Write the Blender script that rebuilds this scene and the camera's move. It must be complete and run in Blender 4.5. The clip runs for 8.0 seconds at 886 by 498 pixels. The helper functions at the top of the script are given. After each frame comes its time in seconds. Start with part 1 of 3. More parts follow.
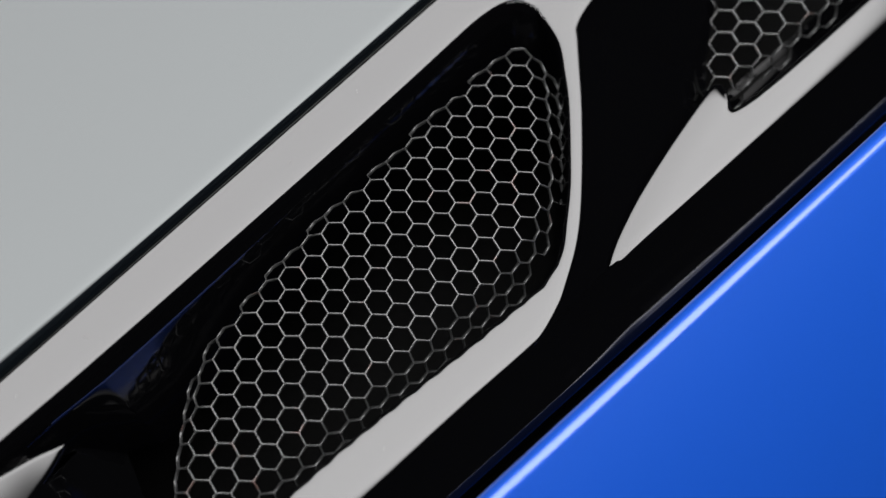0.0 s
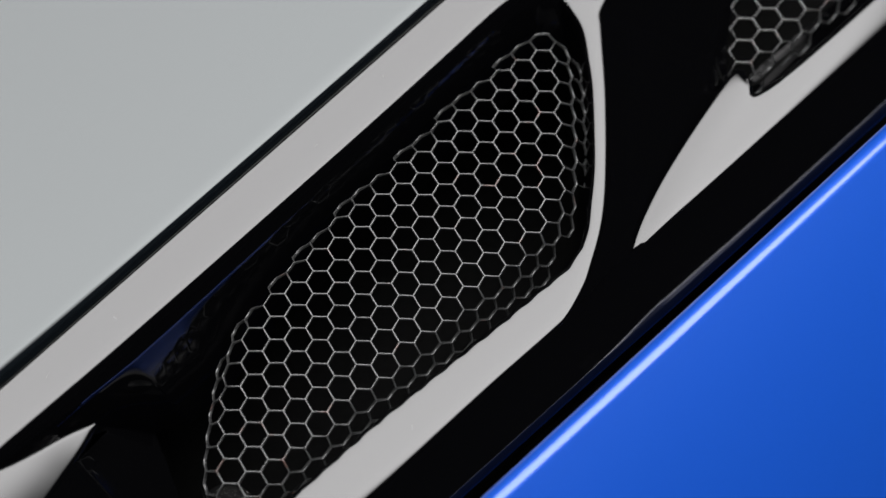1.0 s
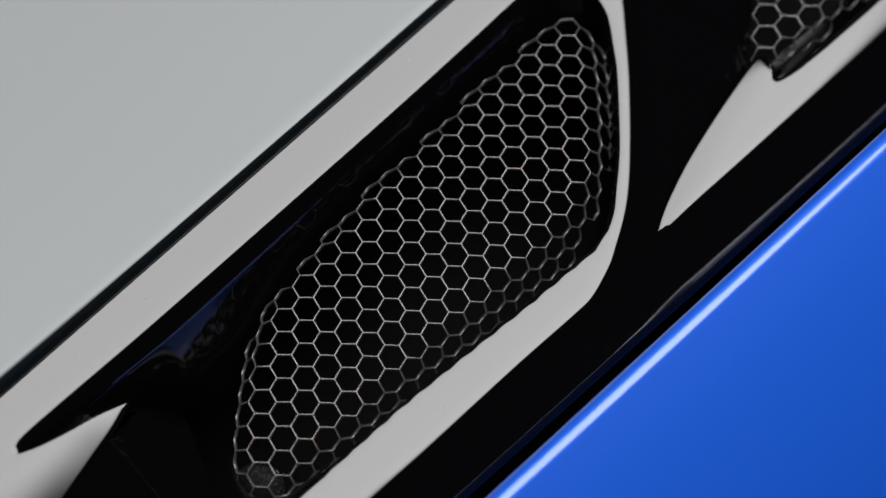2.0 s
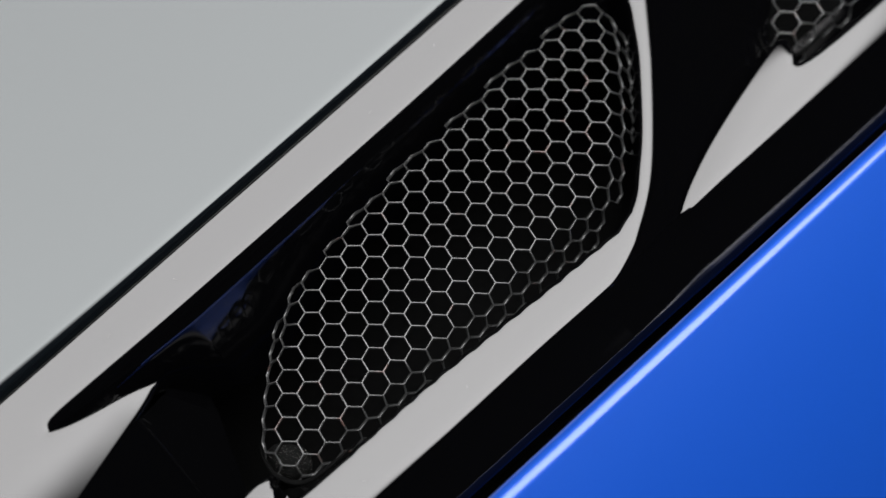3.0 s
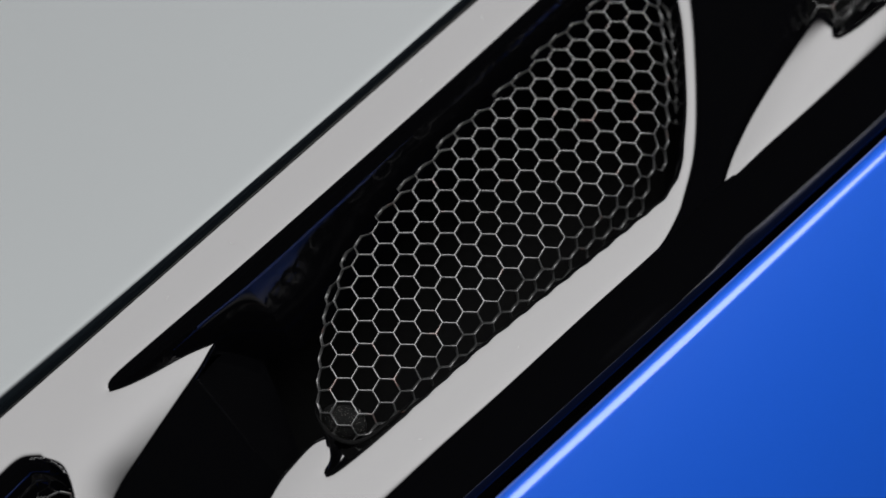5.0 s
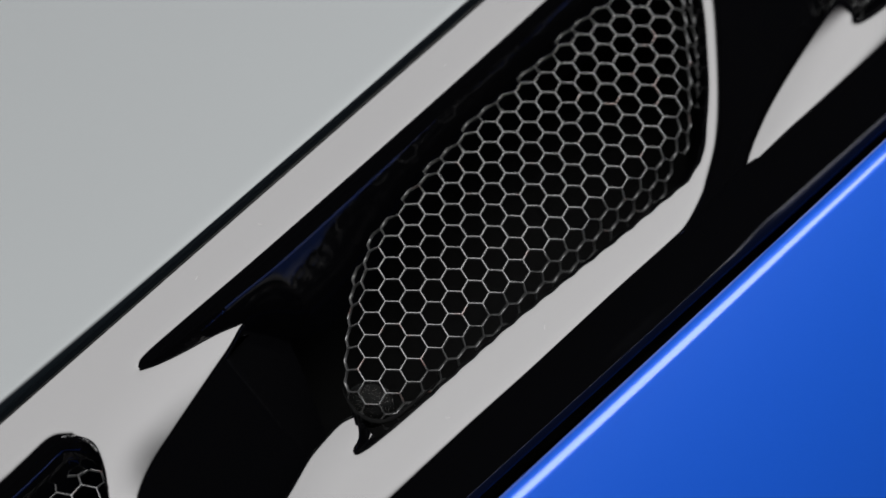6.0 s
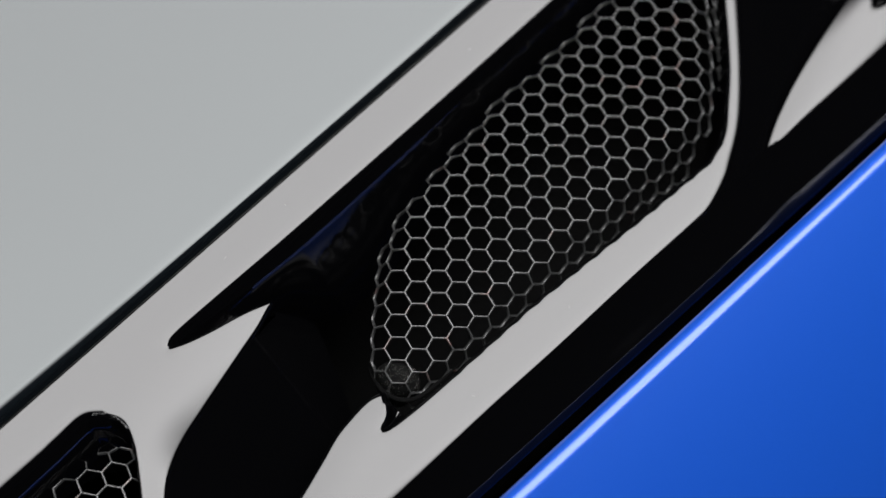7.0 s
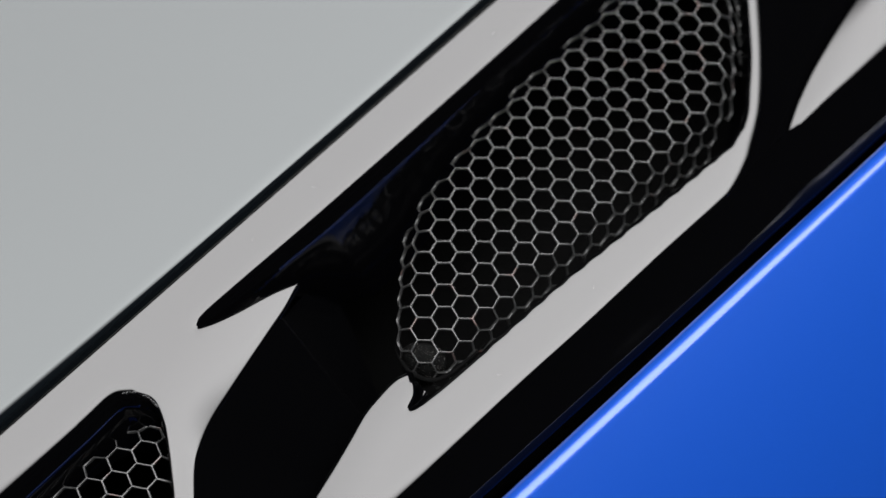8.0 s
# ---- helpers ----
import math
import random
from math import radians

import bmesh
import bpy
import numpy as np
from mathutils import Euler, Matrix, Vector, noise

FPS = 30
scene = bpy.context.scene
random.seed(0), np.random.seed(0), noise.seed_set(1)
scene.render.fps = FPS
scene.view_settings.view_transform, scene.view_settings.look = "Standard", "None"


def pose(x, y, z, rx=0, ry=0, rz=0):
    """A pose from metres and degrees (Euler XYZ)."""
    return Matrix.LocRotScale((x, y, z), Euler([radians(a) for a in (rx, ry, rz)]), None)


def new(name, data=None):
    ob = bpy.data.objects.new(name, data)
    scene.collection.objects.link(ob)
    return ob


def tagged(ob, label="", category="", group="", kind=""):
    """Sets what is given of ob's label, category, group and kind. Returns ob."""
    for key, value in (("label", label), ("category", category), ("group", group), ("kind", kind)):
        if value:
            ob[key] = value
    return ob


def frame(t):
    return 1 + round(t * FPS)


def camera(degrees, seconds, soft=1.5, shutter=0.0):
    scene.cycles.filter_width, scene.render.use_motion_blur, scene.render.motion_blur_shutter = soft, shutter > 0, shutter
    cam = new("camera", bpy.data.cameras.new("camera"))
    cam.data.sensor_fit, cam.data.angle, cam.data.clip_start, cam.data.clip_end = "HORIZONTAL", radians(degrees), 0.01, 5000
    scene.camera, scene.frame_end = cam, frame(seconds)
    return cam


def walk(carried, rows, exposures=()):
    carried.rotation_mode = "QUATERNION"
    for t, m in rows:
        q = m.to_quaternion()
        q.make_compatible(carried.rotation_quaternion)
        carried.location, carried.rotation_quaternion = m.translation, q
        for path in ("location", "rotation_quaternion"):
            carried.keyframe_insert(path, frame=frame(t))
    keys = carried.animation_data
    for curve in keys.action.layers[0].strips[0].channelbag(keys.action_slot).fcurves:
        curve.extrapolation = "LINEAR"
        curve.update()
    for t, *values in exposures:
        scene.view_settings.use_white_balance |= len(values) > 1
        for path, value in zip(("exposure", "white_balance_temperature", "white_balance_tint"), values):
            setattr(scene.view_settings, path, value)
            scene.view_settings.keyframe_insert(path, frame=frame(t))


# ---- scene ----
cam = camera(39.8, 8.0)
cam.data.dof.use_dof, cam.data.dof.focus_distance, cam.data.dof.aperture_fstop = True, 0.411, 3.5
METRES, EYE, TILT, LEAN, TURN = 0.1026, 1.32, -72.0, 0.0, -41.0
ROWS = [
    (0.0, 0.0, 0.0, 0.0, -0.0, 0.0, 0.0),
    (0.5, -0.046, -0.0203, -0.0324, -0.06, 0.07, -0.01),
    (1.0, -0.0945, -0.0414, -0.0734, -0.13, 0.2, -0.02),
    (1.5, -0.1408, -0.0599, -0.1112, -0.15, 0.32, -0.03),
    (3.0, -0.2649, -0.1157, -0.2491, -0.08, 0.99, 0.05),
    (3.5, -0.3065, -0.1342, -0.2826, -0.09, 1.07, 0.04),
    (4.0, -0.35, -0.1547, -0.3215, -0.08, 1.18, 0.06),
    (4.5, -0.3953, -0.1725, -0.3568, -0.14, 1.29, 0.05),
    (6.0, -0.5492, -0.229, -0.469, -0.47, 1.53, 0.01),
    (6.5, -0.5878, -0.2463, -0.505, -0.47, 1.6, 0.03),
    (7.0, -0.635, -0.2658, -0.5422, -0.47, 1.63, 0.01),
    (7.5, -0.6636, -0.2838, -0.5862, -0.29, 1.82, 0.03),
    (8.0, -0.7176, -0.3029, -0.6156, -0.42, 1.76, 0.02),
]
walk(cam, [(t, pose(0, 0, EYE, TILT, LEAN, TURN) @ pose(METRES * x, METRES * y, METRES * z, 90 + pitch, roll, yaw)) for t, x, y, z, yaw, pitch, roll in ROWS])

# ---- world and light: a dark studio with one large ceiling panel ----
DECK = 0.930          # height of the car's deck over the floor
world = bpy.data.worlds.new("studio_world")
scene.world = world
world.use_nodes = True
world.node_tree.nodes["Background"].inputs[0].default_value = (0.010, 0.012, 0.015, 1)
world.node_tree.nodes["Background"].inputs[1].default_value = 0.2
PANEL_GLOW = 10.9     # radiance of the ceiling panel
HALF_U, HALF_V = 1.08, 0.76   # half its length and width
scene.view_settings.exposure = 0.0


# ---- materials ----
def shader(name, colour, rough=0.5, metal=0.0, ior=1.5, coat=0.0, coat_rough=0.03, spec=0.5):
    m = bpy.data.materials.new(name)
    m.use_nodes = True
    b = m.node_tree.nodes["Principled BSDF"]
    b.inputs["Base Color"].default_value = (*colour, 1)
    b.inputs["Roughness"].default_value = rough
    b.inputs["Metallic"].default_value = metal
    b.inputs["IOR"].default_value = ior
    b.inputs["Coat Weight"].default_value = coat
    b.inputs["Specular IOR Level"].default_value = spec
    b.inputs["Coat Roughness"].default_value = coat_rough
    return m, m.node_tree, b


def node(tree, kind, **values):
    n = tree.nodes.new(kind)
    for key, value in values.items():
        n.inputs[key].default_value = value
    return n


def texture_space(tree):
    return tree.nodes.new("ShaderNodeTexCoord").outputs["Object"]


def ramp(tree, source, a, b, low, high):
    n = tree.nodes.new("ShaderNodeMapRange")
    n.inputs["From Min"].default_value, n.inputs["From Max"].default_value = a, b
    n.inputs["To Min"].default_value, n.inputs["To Max"].default_value = low, high
    tree.links.new(source, n.inputs["Value"])
    return n.outputs["Result"]


def grain(tree, scale, detail=3.0, stretch=None):
    n = node(tree, "ShaderNodeTexNoise", Scale=scale, Detail=detail)
    where = texture_space(tree)
    if stretch:
        s = tree.nodes.new("ShaderNodeMapping")
        s.inputs["Scale"].default_value = stretch
        tree.links.new(where, s.inputs["Vector"])
        where = s.outputs["Vector"]
    tree.links.new(where, n.inputs["Vector"])
    return n.outputs["Fac"]


def two_tone(tree, fac, a, b):
    n = tree.nodes.new("ShaderNodeMix")
    n.data_type = "RGBA"
    n.inputs[6].default_value, n.inputs[7].default_value = (*a, 1), (*b, 1)
    tree.links.new(fac, n.inputs[0])
    return n.outputs[2]


def relief(tree, shade, fac, strength, distance):
    n = node(tree, "ShaderNodeBump", Strength=strength, Distance=distance)
    tree.links.new(fac, n.inputs["Height"])
    tree.links.new(n.outputs["Normal"], shade.inputs["Normal"])


def gloss_black():
    """Polished black plastic with faint wipe marks."""
    m, t, b = shader("gloss_black_plastic", (0.0009, 0.0009, 0.0011), 0.035, 0.0, 1.5)
    t.links.new(ramp(t, grain(t, 30, 4), 0.3, 0.8, 0.025, 0.06), b.inputs["Roughness"])
    relief(t, b, grain(t, 14, 2), 0.02, 0.002)
    b.inputs["Specular Tint"].default_value = (1.0, 0.982, 0.98, 1)
    return m


def tinted_glass():
    m, t, b = shader("dark_tinted_glass", (0.003, 0.004, 0.005), 0.02, 0.0, 1.51)
    t.links.new(ramp(t, grain(t, 22, 4), 0.3, 0.8, 0.015, 0.04), b.inputs["Roughness"])
    b.inputs["Specular Tint"].default_value = (0.965, 1.0, 1.0, 1)
    return m


def blue_paint():
    m, t, b = shader("blue_metallic_paint", (0.006, 0.07, 0.46), 0.42, 0.27, 1.5, 1.0, 0.03, 0.35)
    b.inputs["Coat IOR"].default_value = 1.38
    fac = grain(t, 5200, 2)
    t.links.new(two_tone(t, fac, (0.0044, 0.058, 0.375), (0.0057, 0.068, 0.43)), b.inputs["Base Color"])
    return m


def mesh_paint():
    m, t, b = shader("satin_black_mesh_paint", (0.03, 0.03, 0.03), 0.32, 0.0, 1.5)
    t.links.new(two_tone(t, ramp(t, grain(t, 130, 1), 0.66, 0.74, 0, 1), (0.028, 0.028, 0.028), (0.055, 0.031, 0.027)), b.inputs["Base Color"])
    t.links.new(ramp(t, grain(t, 900, 3), 0.3, 0.7, 0.09, 0.17), b.inputs["Roughness"])
    relief(t, b, grain(t, 2500, 2), 0.08, 0.0002)
    return m


def mesh_side_shade():
    """Darker, rougher copy of the mesh paint: the cells' inner shade put into colour."""
    m, t, b = shader("shaded_black_cell_wall", (0.012, 0.012, 0.012), 0.5, 0.0, 1.45, spec=0.35)
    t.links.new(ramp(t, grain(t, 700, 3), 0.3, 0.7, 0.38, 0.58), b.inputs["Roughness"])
    relief(t, b, grain(t, 2200, 2), 0.15, 0.0002)
    return m


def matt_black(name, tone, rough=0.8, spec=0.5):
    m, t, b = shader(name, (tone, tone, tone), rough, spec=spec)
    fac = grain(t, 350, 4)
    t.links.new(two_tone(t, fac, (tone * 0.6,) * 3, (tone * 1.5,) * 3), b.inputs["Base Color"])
    relief(t, b, grain(t, 1800, 2), 0.4, 0.0003)
    return m


def wall_paint(name, tone):
    m, t, b = shader(name, tone, 0.7)
    t.links.new(two_tone(t, grain(t, 3, 5), tuple(c * 0.8 for c in tone), tuple(c * 1.2 for c in tone)), b.inputs["Base Color"])
    relief(t, b, grain(t, 90, 3), 0.2, 0.002)
    return m


def glowing():
    """Diffuser cloth lit from behind: even in the middle, falling off towards its frame."""
    m = bpy.data.materials.new("lit_diffuser")
    m.use_nodes = True
    t = m.node_tree
    t.nodes.clear()
    e = node(t, "ShaderNodeEmission", Color=(0.985, 0.992, 1.0, 1), Strength=PANEL_GLOW)
    o = t.nodes.new("ShaderNodeOutputMaterial")
    t.links.new(e.outputs[0], o.inputs[0])
    split = t.nodes.new("ShaderNodeSeparateXYZ")
    t.links.new(texture_space(t), split.inputs[0])
    total = None
    for axis, half in ((0, HALF_U), (1, HALF_V)):
        a = t.nodes.new("ShaderNodeMath")
        a.operation = "ABSOLUTE"
        t.links.new(split.outputs[axis], a.inputs[0])
        r = t.nodes.new("ShaderNodeMapRange")
        r.interpolation_type = "SMOOTHSTEP"
        for key, value in zip(("From Min", "From Max", "To Min", "To Max"), (half - 0.28, half, PANEL_GLOW if total is None else 1.0, 0.02)):
            r.inputs[key].default_value = value
        t.links.new(a.outputs[0], r.inputs["Value"])
        if total is None:
            total = r.outputs["Result"]
        else:
            p = t.nodes.new("ShaderNodeMath")
            p.operation = "MULTIPLY"
            t.links.new(total, p.inputs[0])
            t.links.new(r.outputs["Result"], p.inputs[1])
            total = p.outputs[0]
    # the cloth is a little brighter towards the side where the lamps sit
    for axis, gain in ((0, 0.16), (1, -0.17)):
        g = t.nodes.new("ShaderNodeMath")
        g.operation = "MULTIPLY_ADD"
        g.inputs[1].default_value, g.inputs[2].default_value = gain, 1.0
        t.links.new(split.outputs[axis], g.inputs[0])
        p = t.nodes.new("ShaderNodeMath")
        p.operation = "MULTIPLY"
        t.links.new(total, p.inputs[0])
        t.links.new(g.outputs[0], p.inputs[1])
        total = p.outputs[0]
    t.links.new(total, e.inputs["Strength"])
    return m


BLACK, GLASS, BLUE, MESH, CELL_WALL = gloss_black(), tinted_glass(), blue_paint(), mesh_paint(), mesh_side_shade()
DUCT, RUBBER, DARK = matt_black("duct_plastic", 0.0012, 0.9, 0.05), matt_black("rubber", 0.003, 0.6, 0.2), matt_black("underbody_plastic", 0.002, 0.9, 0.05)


def speckled():
    """Dark plate strewn with fine pale dust."""
    m, t, b = shader("dusty_dark_plate", (0.004, 0.004, 0.004), 0.75, spec=0.03)
    v = node(t, "ShaderNodeTexVoronoi", Scale=5000.0)
    t.links.new(texture_space(t), v.inputs["Vector"])
    spots = ramp(t, v.outputs["Distance"], 0.2, 0.36, 1, 0)
    pick = t.nodes.new("ShaderNodeSeparateColor")
    t.links.new(v.outputs["Color"], pick.inputs[0])
    patch = ramp(t, pick.outputs[0], 0.86, 0.88, 0, 1)
    both = t.nodes.new("ShaderNodeMath")
    both.operation = "MULTIPLY"
    t.links.new(spots, both.inputs[0])
    t.links.new(patch, both.inputs[1])
    t.links.new(two_tone(t, both.outputs[0], (0.0022, 0.0022, 0.0022), (0.30, 0.29, 0.27)), b.inputs["Base Color"])
    return m


SPECKLED, SEALANT = speckled(), shader("grey_black_sealant", (0.02, 0.02, 0.02), 0.25)[0]
DUST = matt_black("pale_dust", 0.16, 0.9)
ROOM, FLOOR, GLOW = wall_paint("charcoal_wall_paint", (0.007, 0.007, 0.008)), wall_paint("dark_floor_paint", (0.014, 0.014, 0.015)), glowing()


# ---- mesh helpers ----
def link_mesh(name, verts, faces, material, parent=None, label="", smooth=True):
    me = bpy.data.meshes.new(name)
    me.from_pydata([tuple(map(float, v)) for v in verts], [], [tuple(map(int, f)) for f in faces])
    me.materials.append(material)
    if smooth:
        me.polygons.foreach_set("use_smooth", [True] * len(me.polygons))
    me.update()
    ob = new(name, me)
    ob.parent = parent
    return tagged(ob, label) if label else ob


def part(name, bm, material, parent, label="", smooth=False):
    me = bpy.data.meshes.new(name)
    bm.to_mesh(me)
    bm.free()
    me.materials.append(material)
    if smooth:
        me.polygons.foreach_set("use_smooth", [True] * len(me.polygons))
    ob = new(name, me)
    ob.parent = parent
    return tagged(ob, label) if label else ob


def box(lo, hi, bevel=0.0):
    bm = bmesh.new()
    bmesh.ops.create_cube(bm, size=1.0)
    for v in bm.verts:
        v.co = Vector([(l + h) / 2 + c * (h - l) for l, h, c in zip(lo, hi, v.co)])
    if bevel:
        bmesh.ops.bevel(bm, geom=bm.edges[:], offset=bevel, segments=2, affect="EDGES")
    return bm


# ---- plan curves of the deck, millimetres: x along the car, y across it ----
def curve(points, steps=8):
    """A smooth line through a few points."""
    p = np.array(points, float)
    p = np.vstack([2 * p[0] - p[1], p, 2 * p[-1] - p[-2]])
    out = []
    for i in range(1, len(p) - 2):
        a, b, c, d = p[i - 1:i + 3]
        for s in np.arange(steps) / steps:
            out.append(0.5 * (2 * b + (c - a) * s + (2 * a - 5 * b + 4 * c - d) * s ** 2 + (3 * b - a - 3 * c + d) * s ** 3))
    out.append(p[-2])
    return np.array(out)


def distance(x, y, line):
    best = np.full(x.shape, 1e9)
    for (ax, ay), (bx, by) in zip(line[:-1], line[1:]):
        dx, dy = bx - ax, by - ay
        s = np.clip(((x - ax) * dx + (y - ay) * dy) / (dx * dx + dy * dy + 1e-12), 0, 1)
        best = np.minimum(best, (x - ax - s * dx) ** 2 + (y - ay - s * dy) ** 2)
    return np.sqrt(best)


def inside(x, y, ring):
    hit = np.zeros(x.shape, bool)
    for (ax, ay), (bx, by) in zip(ring, np.roll(ring, -1, axis=0)):
        if ay == by:
            continue
        hit ^= ((ay > y) != (by > y)) & (x < (bx - ax) * (y - ay) / (by - ay) + ax)
    return hit


def rail_low(x):
    return 142.6 + 0.067 * x


def rail_top(x):
    return 158.6 + 0.064 * x


# opening and lip of the first, second and third vent
RAIL_A = curve([(-260, rail_low(-260)), (-150, 132.6), (-133, 134.0), (-121, 134.9), (-115, 131.5)])
INNER_A = curve([(-115, 131.5), (-111.5, 125), (-113, 117), (-117, 109), (-123, 99), (-127.5, 92), (-136, 79), (-148, 68), (-165, 63), (-260, 62)])
OUTER_A = curve([(-260, 46), (-165, 50), (-150, 58), (-133, 75.0), (-120.8, 91.2), (-115.3, 98.2), (-110.4, 102.6), (-101.8, 107.2), (-90.6, 111.2), (-80.2, 114.7), (-69.2, 118.3), (-59.2, 121.6), (-49.6, 125.8)])
FLANK_A = curve([(-49.6, 125.8), (-58.5, 128.2), (-71, 130.4), (-80, 132.6), (-86, 135)])
RAIL_B = curve([(-86, 135), (-82, 137.1), (-66, 138.2), (-30, 139.9), (29, 143.5), (83, 147.0), (121, 149.8), (138, 151.2), (149, 151.8), (158, 151.1), (164, 148.1), (166.8, 142.5)])
INNER_B = curve([(166.8, 142.5), (166.3, 136.4), (163.9, 126.4), (157, 115.6), (150, 106.0), (135, 88.9), (128, 81.8), (121, 75.6), (114, 69.5), (107, 65.9), (99, 64.0), (92, 64.1), (80, 64.25), (69, 64.4), (57, 64.8), (45, 65.2), (30, 65.6), (14, 65.9), (-8, 65.4), (-33, 65), (-47, 65.6), (-50.5, 67.5), (-45.6, 70.2), (-42, 76.8)])
TONGUE_B = curve([(-42, 76.8), (-46, 77.8), (-50, 77.7), (-54.6, 77.1), (-62.5, 75.6), (-71.7, 72.2), (-81.8, 68.6), (-94, 64.5), (-112, 57), (-124, 49)])
OUTER_B = curve([(-124, 48), (-110, 46.6), (-72, 46.8), (-20, 48.9), (11, 49.6), (52, 51.0), (80, 51.4), (89, 52.2), (100, 56), (106.5, 59.5), (117.5, 66.4), (126.9, 74.1), (138.4, 85.7), (149.0, 97.2), (156.6, 105.9), (170.0, 122.3), (174.5, 127.2), (185.5, 131), (200, 133), (230, 134)])
TONGUE_C = curve([(197.2, 77.4), (192.5, 79), (172, 74.2), (149.4, 67.6), (134.4, 61.9), (126.5, 58.0), (121.6, 54.9)])
OUTER_C = curve([(121.6, 54.9), (124, 54.2), (131, 54.05), (154, 54.0), (209, 54.5), (340, 56)])
INNER_C = curve([(340, 70), (260, 67), (225, 66), (205, 66), (195.5, 66.8), (191.8, 68.3), (194.2, 71.6), (197.2, 77.4)])
# faint scallops in the lip's outline stand in for the honeycomb's reflection and shadow
on_lip = (INNER_B[:, 1] < 67) & (INNER_B[:, 0] > -20)
INNER_B[:, 1] += np.where(on_lip, 0.50 * np.abs(np.sin(INNER_B[:, 0] / 2.9)) - 0.25, 0)
STRIP = np.vstack([[(-260, 190), (-260, rail_low(-260))], RAIL_A, [(-108, 139), (-86, 135)], RAIL_B, [(190, 146), (340, 150), (340, 190)]])
FLAT_A = np.vstack([OUTER_A, FLANK_A, [(-86, 145), (-118, 145), (-121, 134.6)], INNER_A])
FLAT_B = np.vstack([OUTER_B, [(230, 158), (155, 158), (157, 151), (163.5, 147.5)], INNER_B, TONGUE_B])
FLAT_C = np.vstack([OUTER_C, INNER_C, TONGUE_C])
DARK_B = np.vstack([RAIL_B, INNER_B, TONGUE_B, OUTER_A[16:], FLANK_A])
OPEN_A = np.vstack([RAIL_A, INNER_A])


# plan outlines of the flat part of each honeycomb sheet
RING_B = curve([(-35.5, 79.5), (-34, 86), (-27, 94), (-15.5, 104), (-3, 113), (10, 119.5), (28, 122.5), (46, 125), (66, 128), (90, 128.4), (112, 131), (133, 131.5), (146, 132), (150.5, 129),
                (145.5, 118.5), (136, 106), (126.5, 95.5), (113, 84), (104, 79.5), (90, 78), (56, 76.5), (22, 75.5), (-5, 74.5), (-22, 74), (-32.5, 75), (-35.5, 79.5)], 5)[:-1]
RING_A = curve([(-175, 119), (-156, 119.5), (-142, 121.5), (-131, 121), (-124, 119), (-121.5, 115), (-125, 105), (-131, 96), (-142, 84), (-160, 76), (-175, 76), (-175, 119)], 5)[:-1]
RING_C = curve([(260, 130), (240, 124), (222, 104), (211, 95), (202, 86), (198, 80), (202, 77.5), (212, 78), (230, 78), (260, 79), (300, 80), (300, 130), (260, 130)], 5)[:-1]


def edge_of_trim(x):
    return 32.7 + 0.010 * x


def roll_off(d, first, last, reach):
    """Drop of a convex face whose slope grows from first to last degrees over reach millimetres."""
    s = np.linspace(0, 400, 4001)
    slope = np.tan(np.radians(first + (last - first) * np.clip(s / reach, 0, 1)))
    return np.interp(d, s, np.concatenate([[0], np.cumsum((slope[1:] + slope[:-1]) / 2) * 0.1]))


def blur(a, sigma):
    r = int(3 * sigma + 1)
    w = np.exp(-0.5 * (np.arange(-r, r + 1) / sigma) ** 2)
    w /= w.sum()
    for axis in (0, 1):
        pad = [(r, r) if i == axis else (0, 0) for i in (0, 1)]
        b = np.pad(a, pad, mode="edge")
        a = sum(w[i] * (b[i:i + a.shape[0]] if axis == 0 else b[:, i:i + a.shape[1]]) for i in range(2 * r + 1))
    return a


def drop_by(tilts, d):
    """Drop over the distance d of a face that leans by the given (distance, degrees) stations."""
    s = np.linspace(0, 400, 4001)
    rise = np.tan(np.radians(np.interp(s, [a for a, _ in tilts], [b for _, b in tilts])))
    return np.interp(d, s, np.concatenate([[0], np.cumsum((rise[1:] + rise[:-1]) / 2) * 0.1]))


def wall(d, x):
    """Wall under the rail: nearly plane for some way at its left end, rounder further on."""
    plane = drop_by([(0, 24), (1.0, 29), (3.2, 43), (5, 52.1), (6, 51.45), (8, 50.4), (10, 49.5), (12, 48.5), (14, 47.9), (20, 58)], d)
    rounded = drop_by([(0, 24), (1.0, 29), (3.8, 50), (5.0, 52.5), (7, 56), (14, 68)], d)
    share = np.maximum(np.clip((x + 10) / 70, 0, 1), np.clip((-28 - x) / 18, 0, 1) * (x > -90))
    return -(plane * (1 - share) + rounded * share)


def slope(d):
    return -roll_off(d, 25, 27, 40)


def band(d):
    """Face between a lip and the outer edge of the trim."""
    return -drop_by([(0, 25), (5, 25), (10, 18.7), (40, 17.7)], d)


def steep(d):
    return -roll_off(d, 40, 83, 1.6)


def dip(x):
    """The third crest starts low, in the valley behind the second one."""
    return -2.0 * np.exp(-((x - 122) / np.where(x < 122, 18.0, 45.0)) ** 2)


